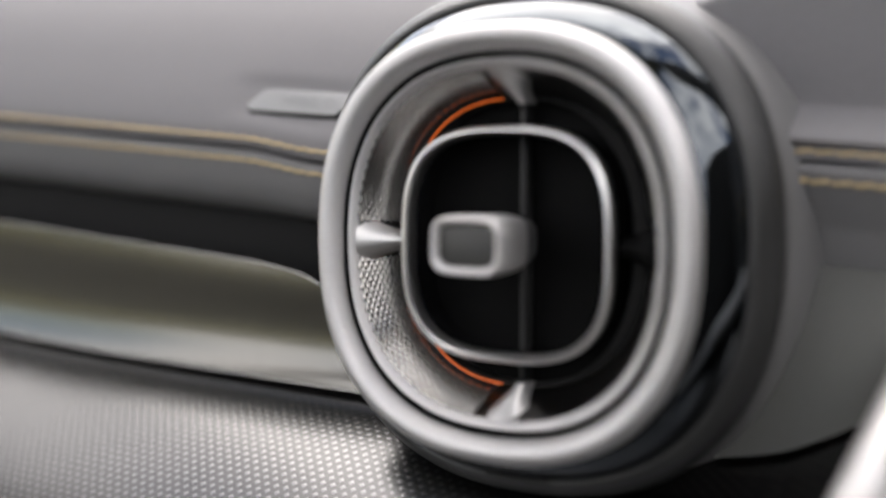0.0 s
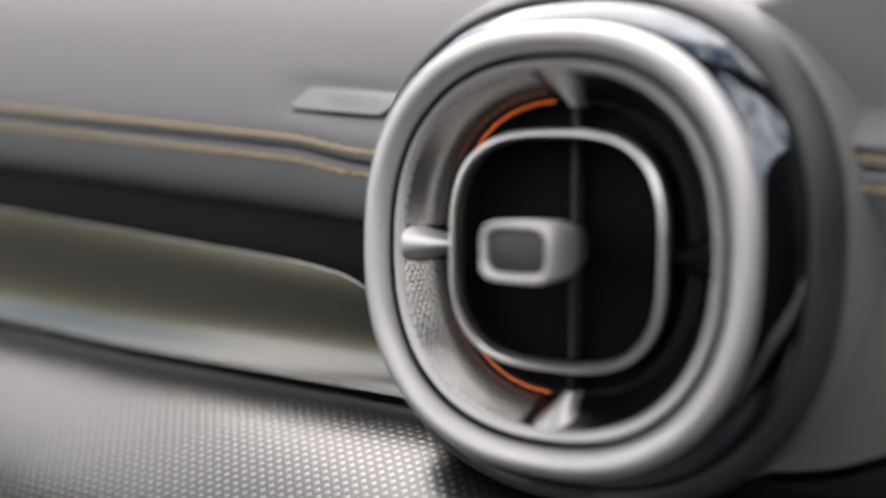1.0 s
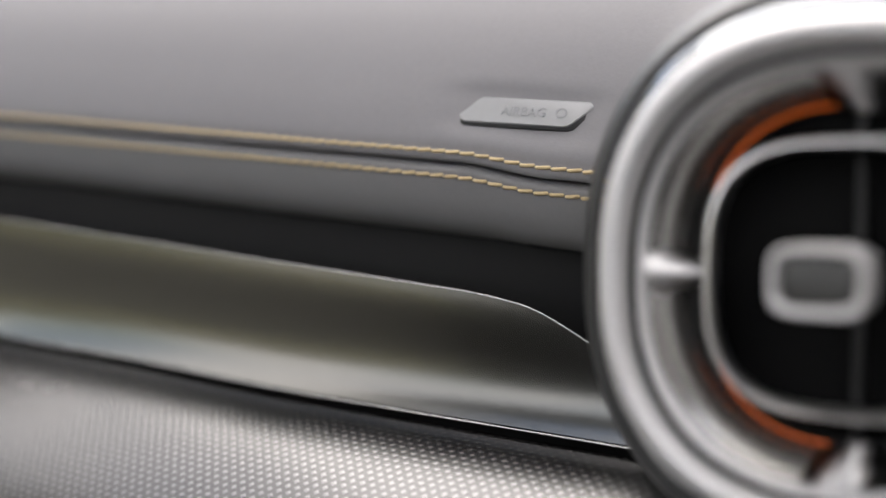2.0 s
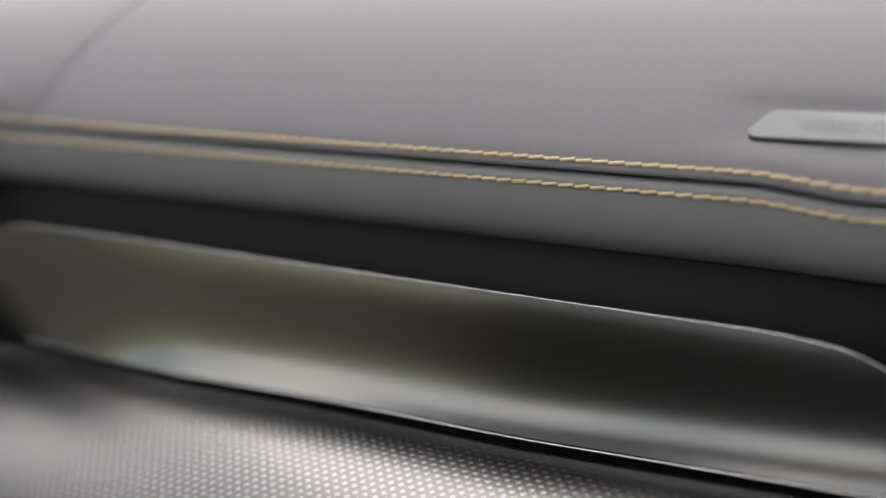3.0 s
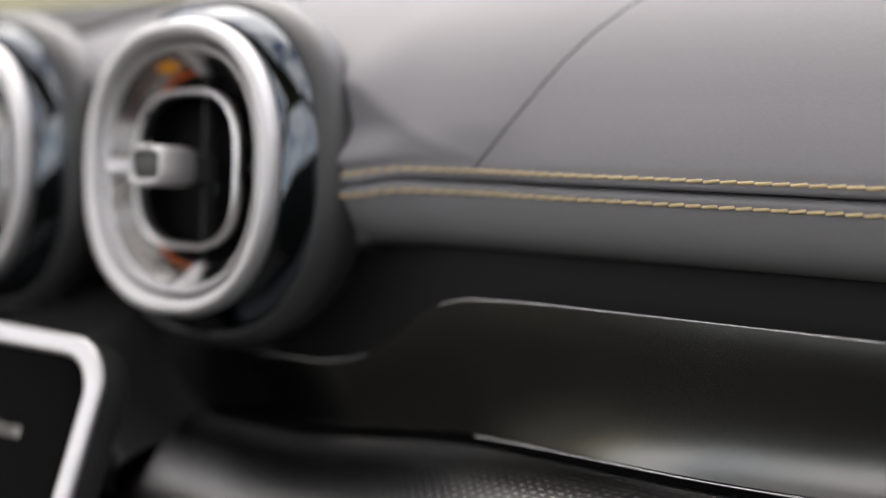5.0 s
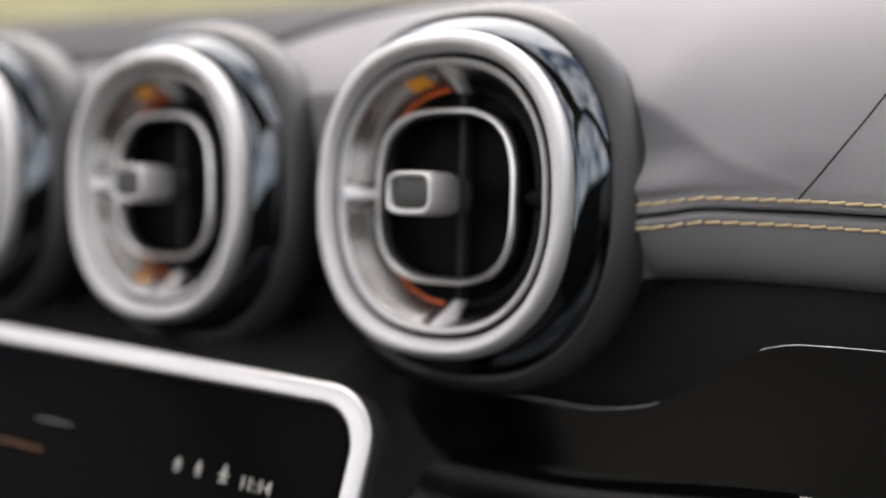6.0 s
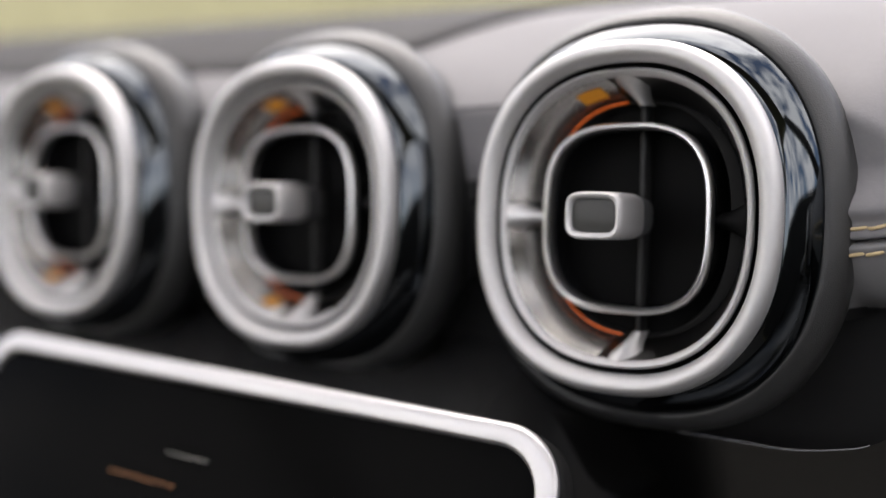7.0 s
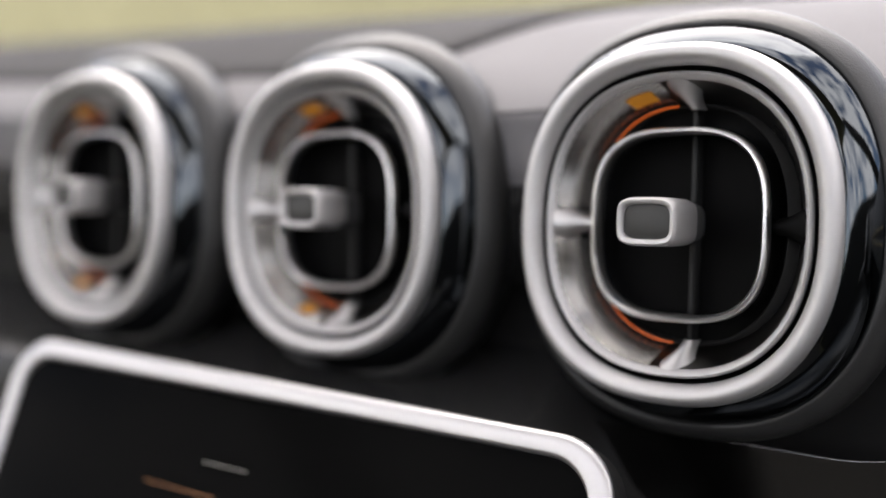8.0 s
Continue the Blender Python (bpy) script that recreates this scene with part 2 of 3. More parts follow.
def pods(x, y, z):
    """The pads swell round the vents and stay clear of their bores."""
    for vx, vy, vz in VENTS:
        r = (abs((x - vx) / VENT_A) ** 2.25 + abs((z - vz) / VENT_B) ** 2.25) ** (1 / 2.25) * 0.0435
        lean = 0.12 * (z - vz)
        if r < 0.0425:
            return vy + 0.036 + lean
        pod = vy + lean + (0.040 + max(0.0, r - 0.0500) * 4.0 if vx > 0.2 else 0.0215 + max(0.0, r - 0.0545) * 3.0)
        k = 0.008
        if pod < y + k:
            pod += (y - pod + k) * ease(0.012, 0.026, z - vz)
        h = max(k - abs(y - pod), 0) / k
        y = min(y, pod) - h * h * k * 0.25
    return y


BROW = [(-0.6, 0.0245), (0.044, 0.0250), (0.053, 0.0230), (0.066, 0.0135), (0.080, 0.0062), (0.092, 0.0026), (0.102, 0.0), (0.362, 0.0), (0.392, 0.028), (0.44, 0.034), (0.475, 0.044), (0.6, 0.045)]


def brow(x):
    """Height of the crease above which the upper pad lies back, beside the vents."""
    return curve_at(BROW, x)


def profile_depth(z):
    for (ya, za), (yb, zb) in zip(PROFILE_UP[2:], PROFILE_UP[3:]):
        if za <= z <= zb:
            return ya + (yb - ya) * (z - za) / (zb - za)
    return PROFILE_UP[2][0]


def surface(x, y, z):
    dy, dz = seam_shift(x)
    w = max(0, 1 - abs(z + 0.003) / 0.03)
    near = max(1 - ease(0.085, 0.110, x), ease(0.350, 0.375, x))
    lay = y + dy * w
    if z > 0.0 and near > 0 and z < 0.056:
        zc = brow(x)
        foot = 0.0205 + dy * (1 - 0.75 * ease(0.003, 0.014, z))
        over = z - zc
        wall = foot - 0.0022 * min(1.0, z / max(zc, 0.004)) * ease(0.006, 0.02, zc)
        if over > -0.004:
            back = profile_depth(max(z, zc)) - (profile_depth(zc) - foot + 0.0022 * ease(0.006, 0.02, zc)) * (1 - ease(zc, 0.056, z))
            wall += (back - wall) * ease(-0.004, 0.003, over)
        start = ease(0.0, 0.004, z)
        lay += (wall - lay) * near * start
    lay += 0.12 * max(0.0, min(z, 0.045)) * (1 - ease(0.052, 0.105, x))
    lay += 0.0015 * math.exp(-((x - 0.341) / 0.022) ** 4 - ((z - 0.0108) / 0.0054) ** 4)
    zz = z + dz * w
    if zz < -0.006:
        zz = -0.006 + (zz + 0.006) * (1 + 1.8 * ease(0.445, 0.48, x))
    return Vector((x, pods(x, lay, zz), zz))


def dense(profile, fine=8):
    """Rounded reading of a profile, the tight first points kept as they are."""
    pts = [Vector(p) for p in profile]
    out = []
    for i in range(len(pts) - 1):
        p0, p1, p2, p3 = pts[max(i - 1, 0)], pts[i], pts[i + 1], pts[min(i + 2, len(pts) - 1)]
        d0, d1, d2 = max((p1 - p0).length, 1e-6) ** 0.5, (p2 - p1).length ** 0.5, max((p3 - p2).length, 1e-6) ** 0.5
        m1 = (p2 - p1) if i == 0 else d1 * ((p1 - p0) / d0 - (p2 - p0) / (d0 + d1) + (p2 - p1) / d1)
        m2 = (p2 - p1) if i == len(pts) - 2 else d1 * ((p2 - p1) / d1 - (p3 - p1) / (d1 + d2) + (p3 - p2) / d2)
        for k in range(fine):
            t = k / fine
            out.append(tuple(p1 * (2 * t ** 3 - 3 * t * t + 1) + m1 * (t ** 3 - 2 * t * t + t) + p2 * (3 * t * t - 2 * t ** 3) + m2 * (t ** 3 - t * t)))
    out.append(profile[-1])
    return out


PROFILE_UP, PROFILE_LOW = dense(PROFILE_UP), dense(PROFILE_LOW)


def pad(profile, x0, x1, steps):
    return grid(bmesh.new(), [[surface(x0 + (x1 - x0) * i / steps, y, z) for i in range(steps + 1)] for y, z in profile])


def on_pad(profile, x, z):
    """The place on a pad at height z of its profile."""
    for (ya, za), (yb, zb) in zip(profile, profile[1:]):
        if min(za, zb) <= z <= max(za, zb):
            return surface(x, ya + (yb - ya) * (z - za) / (zb - za), z)


dashboard = thing("dashboard", "grey leather dashboard with tan double stitching", "dashboard")

# left of and below these limits the pad is blackened to imitate shade
FACE_END, FACE_TOP = 0.046, 0.0050


def cut(bm, keep):
    bmesh.ops.delete(bm, geom=[f for f in bm.faces if not keep(f.calc_center_median())], context="FACES")
    return bm


upper_pad = part("upper_pad", cut(pad(PROFILE_UP, -0.55, 0.62, 780), lambda c: c.x > FACE_END or c.z > FACE_TOP), LEATHER, dashboard, "light grey grained leather upper pad")
face = cut(pad(PROFILE_UP, -0.55, 0.62, 780), lambda c: c.x <= FACE_END and c.z <= FACE_TOP)
low = pad(PROFILE_LOW, -0.55, 0.040, 450)
joined = bpy.data.meshes.new("low")
low.to_mesh(joined)
low.free()
face.from_mesh(joined)
bpy.data.meshes.remove(joined)
# black stands in for the shade where the leather turns under
part("centre_panel", face, BLACK, dashboard, "pad between the centre vents, its shade painted black")
# below this height the rolled pad is coloured black as its shade
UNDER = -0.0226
lower_pad = part("lower_pad", cut(pad(PROFILE_LOW, 0.040, 0.62, 480), lambda c: c.z > UNDER or c.x > 0.45), LEATHER_LOW, dashboard, "grey leather lower pad rolled under")
part("underside", cut(pad(PROFILE_LOW, 0.040, 0.62, 480), lambda c: c.z <= UNDER and c.x <= 0.45), DUCT, dashboard, "underside of the lower pad, its shade painted black")


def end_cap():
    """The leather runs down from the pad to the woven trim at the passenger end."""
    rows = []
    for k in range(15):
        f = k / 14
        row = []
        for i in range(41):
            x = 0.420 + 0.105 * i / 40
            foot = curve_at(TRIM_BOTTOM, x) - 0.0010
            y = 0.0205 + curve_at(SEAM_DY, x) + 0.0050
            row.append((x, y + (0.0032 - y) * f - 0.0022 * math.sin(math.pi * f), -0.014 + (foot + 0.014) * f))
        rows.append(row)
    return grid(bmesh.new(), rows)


def stitch_mesh():
    bm = bmesh.new()
    tube(bm, [(-0.0019, 0.0007, -0.00022), (-0.0015, 0.0, -0.00016), (-0.0008, -0.0004, -0.0001), (0.0008, -0.0004, 0.0001), (0.0015, 0.0, 0.00016), (0.0019, 0.0007, 0.00022)], 0.00045, 8)
    return bm


first = part("stitch", stitch_mesh(), THREAD, upper_pad, "tan thread stitch")
stitch_data = first.data
bpy.data.objects.remove(first)
for host, prof, z in ((upper_pad, PROFILE_UP, 0.0002), (lower_pad, PROFILE_LOW, -0.0058)):
    x = 0.0535
    while x < 0.55:
        if not 0.388 < x < 0.468:
            p, q = on_pad(prof, x - 0.0016, z), on_pad(prof, x + 0.0016, z)
            ob = new("stitch", stitch_data)
            ob.parent = host
            d = q - p
            ob.matrix_local = Matrix.Translation((p + q) / 2 + Vector((0, -0.0001, 0))) @ pose(0, 0, 0, 0, 0, math.degrees(math.atan2(d.y, d.x))) @ pose(0, 0, 0, 0, -math.degrees(math.atan2(d.z, d.x)) + random.uniform(-2, 2), 0)
        x += 0.0041

# dark seams between the centre vents, and the fine joint of the hinged cover
for x0 in (-0.094, -0.200):
    seam = [on_pad(PROFILE_UP, x0 + 0.0020 * k, 0.0240 + 0.00012 * k) + Vector((0, 0.0001, 0)) for k in range(38)]
    part("seam", tube(bmesh.new(), seam, 0.00045, 6), THREAD_DARK, upper_pad, "dark sewn seam")
    for k in range(26):
        p = on_pad(PROFILE_UP, x0 + 0.0029 * k, 0.0240 + 0.00017 * k)
        ob = new("stitch", stitch_data)
        ob.parent = upper_pad
        ob.matrix_local = Matrix.Translation(p + Vector((0, -0.0003, 0))) @ pose(0, 0, 0, 0, 8, 0) @ Matrix.Diagonal((0.62, 0.7, 0.7, 1))
        ob.material_slots[0].link = "OBJECT"
        ob.material_slots[0].material = THREAD_DARK
JOINT = [(0.0895, 0.0008), (0.0930, 0.0055), (0.0967, 0.0109), (0.1022, 0.0193), (0.1080, 0.0290), (0.1137, 0.0376), (0.1190, 0.0440), (0.1240, 0.0492)]
joint = []
for (xa, za), (xb, zb) in zip(JOINT, JOINT[1:]):
    joint += [on_pad(PROFILE_UP, xa + (xb - xa) * i / 6, za + (zb - za) * i / 6) for i in range(6)]
part("cover_joint", tube(bmesh.new(), joint, 0.00028, 6), BLACK, upper_pad, "fine dark joint line")


def raised_label():
    plate = [on_pad(PROFILE_UP, 0.341, 0.0075), on_pad(PROFILE_UP, 0.341, 0.0135)]
    lean = math.degrees(math.atan2(plate[1].y - plate[0].y, plate[1].z - plate[0].z))
    ob = thing("airbag_label", "light grey label lettered AIRBAG set into the leather pad", "label")
    ob.matrix_world = Matrix.Translation((plate[0] + plate[1]) / 2 + Vector((0, -0.0002, 0.0008))) @ pose(0, 0, 0, -lean, 0, 2)

    def slab(w, h, dx, dz, y0, y1):
        pts = []
        for cx, cz, a0, r, turn in ((w, h, 0, 0.0016, 15), (-w + 0.0026, h, 90, 0.0034, 10), (-w, -h, 180, 0.0018, 15), (w - 0.0034, -h, 270, 0.0034, 9)):
            sx, sz = (1 if cx > 0 else -1), (1 if cz > 0 else -1)
            for i in range(7):
                a = radians(a0 + turn * i)
                pts.append((cx - sx * r + r * math.cos(a) + dx, cz - sz * r + r * math.sin(a) + dz))
        bm = ring_loft(bmesh.new(), [(pts, y0), (pts, y1 + 0.0003), ([(u * 0.985, v * 0.95) for u, v in pts], y1)], cap_last=True)
        return bm
    part("gap", slab(0.0176, 0.0036, 0.0006, -0.0007, 0.0030, -0.0001), BLACK, ob, "dark shadow gap")
    plate = part("plate", slab(0.0172, 0.0034, 0, 0, 0.0030, -0.0004), LABEL, ob, "light grey plate")
    text_part("lettering", "AIRBAG", 0.0034, pose(-0.0062, -0.00045, -0.0012, 90), LABEL_TEXT, plate)
    part("symbol", loft(bmesh.new(), [(0.0015, 0.0013, -0.00038), (0.0015, 0.0013, -0.00050), (0.0010, 0.0008, -0.00050), (0.0010, 0.0008, -0.00038)], n=2.2, segs=24, centre=(0.0094, 0.0001)), LABEL_TEXT, plate, "small round symbol")
    return ob


raised_label()

# dark upper slab of the dashboard towards the windscreen
EDGE = [(-0.55, 0.0400), (-0.130, 0.0385), (-0.107, 0.0425), (-0.093, 0.0500), (-0.080, 0.0560), (-0.065, 0.0600), (0.02, 0.0634), (0.62, 0.0636)]


def slab_row(f, lift):
    """Runs along the cover, f from 0 at its front edge to 1 at the back."""
    row = []
    for i in range(235):
        x = -0.55 + 1.17 * i / 234
        z = curve_at(EDGE, x)
        row.append(on_pad(PROFILE_UP, x, z + (0.06385 - z) * f) + Vector((0, -0.3 * lift, lift)))
    return row


dash_top = finish("dash_top", grid(bmesh.new(), [slab_row(0.0, -0.002), slab_row(0.0, 0.0006), slab_row(0.03, 0.0016), slab_row(0.08, 0.0020)] + [slab_row(0.14 + 0.86 * k / 24, 0.0022) for k in range(25)]), DASH_TOP)
tagged(dash_top, "darker grey upper cover of the dashboard under the windscreen", "dashboard cover", kind="structure")


# ---- trim panel ----
TRIM_TOP = [(-0.60, -0.058), (0.035, -0.058), (0.054, -0.055), (0.068, -0.0465), (0.080, -0.0375), (0.094, -0.0335), (0.115, -0.0328), (0.330, -0.0327), (0.347, -0.0338), (0.362, -0.0385), (0.378, -0.0480), (0.392, -0.0630), (0.400, -0.0688)]


TRIM_BOTTOM = [(-0.6, -0.0785), (0.020, -0.0785), (0.10, -0.0703), (0.165, -0.0690), (0.225, -0.0667), (0.275, -0.0656), (0.31, -0.0639), (0.345, -0.0621), (0.385, -0.0601), (0.43, -0.0590), (0.455, -0.0572), (0.475, -0.0525), (0.50, -0.0370), (0.52, -0.022)]


def flare(x):
    return ease(0.07, 0.17, x)


def trim_point(x, s):
    """s from 0 at the upper edge to 1 at the lower one."""
    top = curve_at(TRIM_TOP, x)
    bottom = curve_at(TRIM_BOTTOM, x)
    z = top + (bottom - top) * s
    k = min(1.0, max(0.0, (z + 0.0325) / (bottom + 0.0325)))
    y = 0.0130 - flare(x) * (0.0014 * k + 0.0036 * k ** 3.3 - 0.0009 * (1 - k) ** 5)
    return x, y, z


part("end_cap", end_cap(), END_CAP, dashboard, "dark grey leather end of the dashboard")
trim_panel = thing("trim_panel", "dark glossy trim panel with thin chrome edges", "trim panel")
part("panel", grid(bmesh.new(), [[trim_point(-0.12 + 0.52 * i / 240, s / 18) for i in range(241)] for s in range(19)]), TRIM, trim_panel)
part("upper_strip", tube(bmesh.new(), [Vector(trim_point(0.084 + 0.314 * i / 160, 0)) + Vector((0, -0.0004, 0.0003)) for i in range(161)], 0.00024), STRIP, trim_panel, "thin chrome strip")
part("arc_strip", tube(bmesh.new(), [Vector(trim_point(0.010 + 0.048 * i / 30, 0)) + Vector((0, -0.0004, 0.0003)) for i in range(31)], 0.00028), DARK_CHROME, trim_panel, "dim chrome arc")
part("lower_strip", tube(bmesh.new(), [Vector(trim_point(0.095 + 0.303 * i / 160, 1)) + Vector((0, -0.0006, -0.0004)) for i in range(161)], 0.00024), STRIP, trim_panel, "thin chrome strip")

backing = finish("dash_backing", box(bmesh.new(), -0.6, 0.62, 0.034, 0.06, -0.2, 0.0, 0.002), DUCT)
tagged(backing, "matte black panel behind the vents and under the pads", "panel", kind="structure")

# ---- woven metal lower panel ----


def lower_point(x, s):
    return x, 0.0118 - 0.0048 * flare(x) - 0.080 * s, curve_at(TRIM_BOTTOM, x) - 0.0022 - 0.08 * (0.42 * (s - 0.14 * (1 - math.exp(-s / 0.14))) + 0.20 * s * s)


lower_panel = thing("lower_panel", "bright woven metal trim below the dark panel", "trim panel")
part("base", grid(bmesh.new(), [[lower_point(-0.1 + 0.615 * i / 120, s / 24) for i in range(121)] for s in range(25)]), WEAVE_BASE, lower_panel)
bm = bmesh.new()
for i in range(183):
    for j in range(44):
        x = 0.0 + 0.0028 * i + (0.0014 if j % 2 else 0)
        s = (0.0010 + j * 0.0019) / 0.0976
        h = 0.0092
        v = [bm.verts.new(Vector(lower_point(x + u, s + w)) + Vector((0, -0.00004, lift))) for u, w, lift in ((-0.0009, 0, 0.00003), (0, h, 0.00003), (0.0009, 0, 0.00003), (0, -h, 0.00003), (0, 0, 0.00006))]
        for k in range(4):
            bm.faces.new((v[k], v[(k + 1) % 4], v[4]))
tagged(part("weave", bm, WEAVE, lower_panel, "raised metallic weave", smooth=False), kind="stuff")


# ---- air vents ----
def ring_rows(pairs):
    return [(VENT_A + d, VENT_B + d, -w) for d, w in pairs]


def build_vent(at):
    vent = thing("air_vent", "round satin silver air vent with knurled bowl and centre knob", "air vent", "round air vents of the dashboard")
    vent.matrix_world = at
    part("outer_ring", loft(bmesh.new(), ring_rows([(-0.0016, -0.0065), (-0.0006, -0.0040), (0, -0.0015), (-0.0004, 0.0004), (-0.0013, 0.0015), (-0.0025, 0.0019), (-0.0036, 0.0016),
                                                     (-0.0045, 0.0008), (-0.0051, -0.0002), (-0.0055, -0.0012), (-0.0056, -0.0018), (-0.0050, -0.0050)]), closed=True, segs=128), SILVER, vent, "satin silver outer ring")
    part("barrel", loft(bmesh.new(), ring_rows([(-0.0040, -0.0040), (-0.0006, -0.0040), (0.0004, -0.0044), (0.0022, -0.0062), (0.0040, -0.0088), (0.0058, -0.0118), (0.0060, -0.0128)]), segs=128), BARREL, vent, "mirror black chrome barrel")
    part("collar", loft(bmesh.new(), ring_rows([(0.0054, -0.0124), (0.0059, -0.0118), (0.0065, -0.0118), (0.0073, -0.0124), (0.0088, -0.0142), (0.0100, -0.0162), (0.0107, -0.0185), (0.0107, -0.0220), (0.0090, -0.0290), (0.0040, -0.0380), (-0.0060, -0.0450)]), segs=128), COLLAR, vent, "grained dark grey collar")
    part("gap_liner", loft(bmesh.new(), ring_rows([(-0.0053, -0.0018), (-0.0057, -0.0020), (-0.0058, -0.0064), (-0.0067, -0.0064), (-0.0068, -0.0024), (-0.0072, -0.0022)]), segs=96), VOID, vent, "dark gap")
    bowl_rows = [(-0.0070, -0.0060), (-0.0068, -0.0022), (-0.0070, -0.0012), (-0.0075, -0.0008), (-0.0082, -0.0011), (-0.0090, -0.0026), (-0.0102, -0.0055), (-0.0115, -0.0088), (-0.0131, -0.0122), (-0.0146, -0.0150)]
    part("insert_lip", loft(bmesh.new(), ring_rows(bowl_rows[:6]), segs=128), SILVER, vent, "satin silver insert lip")
    bowl = part("bowl", loft(bmesh.new(), ring_rows(bowl_rows[5:]), segs=128), BOWL, vent, "silver inner bowl, painted darker for the shade inside")
    bm = bmesh.new()
    for k in range(84):
        ang = radians(98 + 164 * k / 84)
        if abs(math.degrees(ang) - 180) < 7:
            continue
        for j in range(-1 if k % 2 else 0, 8):
            f = (j + 0.5 * (k % 2)) / 8
            d, w = -0.0094 - 0.0046 * f, -0.0034 - 0.0108 * f
            half = 0.00114
            quad = []
            for da, dd in ((-1, 0), (0, -1), (1, 0), (0, 1)):
                a2 = ang + da * half / 0.033
                dq, wq = d - 0.0046 / 8 * 0.50 * dd, w - 0.0108 / 8 * 0.50 * dd
                c, s = math.cos(a2), math.sin(a2)
                rad = (abs(c / (VENT_A + dq)) ** VENT_N + abs(s / (VENT_B + dq)) ** VENT_N) ** (-1 / VENT_N)
                quad.append(bm.verts.new((rad * c * 0.999, -wq, rad * s * 0.999)))
            c, s = math.cos(ang), math.sin(ang)
            rad = (abs(c / (VENT_A + d)) ** VENT_N + abs(s / (VENT_B + d)) ** VENT_N) ** (-1 / VENT_N) - 0.00034
            tip = bm.verts.new((rad * c, -w, rad * s))
            for q in range(4):
                bm.faces.new((quad[q], quad[(q + 1) % 4], tip))
    tagged(part("knurling", bm, KNURL, bowl, "fine diamond knurling", smooth=False), kind="stuff")
    part("inner_bezel", loft(bmesh.new(), [(0.0284, 0.0305, 0.0134), (0.0270, 0.0303, 0.0116), (0.0261, 0.0300, 0.0109), (0.0258, 0.0297, 0.0112), (0.0260, 0.0296, 0.0165)]), BLACK, vent, "black bezel round the air duct")
    for k0, k1 in ((25, 42), (55, 72)):
        strips = []
        for a, b, y in ((0.02615, 0.03015, 0.0108), (0.0260, 0.0300, 0.01055), (0.0258, 0.0298, 0.0106), (0.0257, 0.0297, 0.0109)):
            strips.append([(u, y, v) for u, v in (oval(a, b, VENT_N, k, 96) for k in range(k0, k1))])
        part("light_ring", grid(bmesh.new(), strips), ORANGE, vent, "thin orange ambient light arc")
    # orange patches on the bowl imitate reflections of the light arc
    for k0, k1 in ((54, 62), (130, 136)):
        strips = [[(u, -w, v) for u, v in (oval(VENT_A + d - 0.0005, VENT_B + d - 0.0005, VENT_N, k, 192) for k in range(k0, k1))] for d, w in ((-0.0100, -0.0050), (-0.0106, -0.0065), (-0.0113, -0.0083), (-0.0119, -0.0097))]
        part("light_window", grid(bmesh.new(), strips), GLOW, bowl, "painted orange reflection of the light arc in the bowl")
    part("duct", loft(bmesh.new(), [(0.0276, 0.0304, 0.0160), (0.0268, 0.0296, 0.0175), (0.0262, 0.0290, 0.0300), (0.0030, 0.0030, 0.0310)], cap=True), VOID, vent, "black air duct")
    part("inner_ring", loft(bmesh.new(), [(0.0236, 0.0240, 0.0075), (0.0238, 0.0242, 0.0060), (0.0237, 0.0241, 0.0046), (0.0232, 0.0236, 0.0039), (0.0227, 0.0231, 0.0038), (0.0222, 0.0226, 0.0044), (0.0219, 0.0223, 0.0056), (0.0219, 0.0223, 0.0080)], n=3.0, segs=128), SILVER_EDGE, vent, "satin silver floating ring")
    part("inner_band", loft(bmesh.new(), [(0.0239, 0.0243, 0.0062), (0.0240, 0.0244, 0.0110), (0.0238, 0.0242, 0.0200)], n=3.0, segs=128), DARK_CHROME, vent, "dark chrome band")
    part("inner_sleeve", loft(bmesh.new(), [(0.0216, 0.0220, 0.0075), (0.0222, 0.0226, 0.0170), (0.0224, 0.0228, 0.0172)], n=3.0, segs=96), GLOSS, vent, "black sleeve")
    for ang in (180, 90, 270, 0):
        c, s = math.cos(radians(ang)), math.sin(radians(ang))
        side = ang % 180 == 0
        reach = 0.0335 if side else 0.0362
        start = 0.0234 if side else 0.0285
        pts = []
        for i in range(9):
            f = i / 8
            half = 0.0020 + 0.0038 * f ** 2.0 if side else 0.0020 + 0.0046 * f ** 1.7
            rr = start + (reach - start) * f
            dep = 0.0075 - 0.0060 * f
            line = []
            for q in range(9):
                e = -1 + q / 4
                line.append((rr * c - half * e * s + (0 if side else 0.0030 * (1 - f)), dep + 0.0035 * abs(e) ** 2.5, rr * s + half * e * c))
            pts.append(line)
        part("spoke", grid(bmesh.new(), pts), VOID if ang == 0 else SILVER_SOFT, vent, "" if ang == 0 else "flared silver spoke")
    # the vane's front edge bows inwards behind the knob
    edge = []
    for i in range(25):
        z = -0.0225 + 0.045 * i / 24
        y = 0.0120 + 0.0036 * (1 - (z / 0.0225) ** 2)
        edge.append([(0.0018 + dx, y + dy, z) for dx, dy in ((-0.0006, 0.012), (-0.0004, 0.0006), (-0.0002, 0.0001), (0.0002, 0.0001), (0.0004, 0.0006), (0.0006, 0.012))])
    part("vane", grid(bmesh.new(), edge), DARK_CHROME, vent, "glossy vertical vane")
    part("pivot", box(bmesh.new(), 0.0012, 0.0026, 0.0105, 0.0150, -0.0290, 0.0290, 0.0005), BLACK, vent)
    at = (-0.0010, 0.0006)
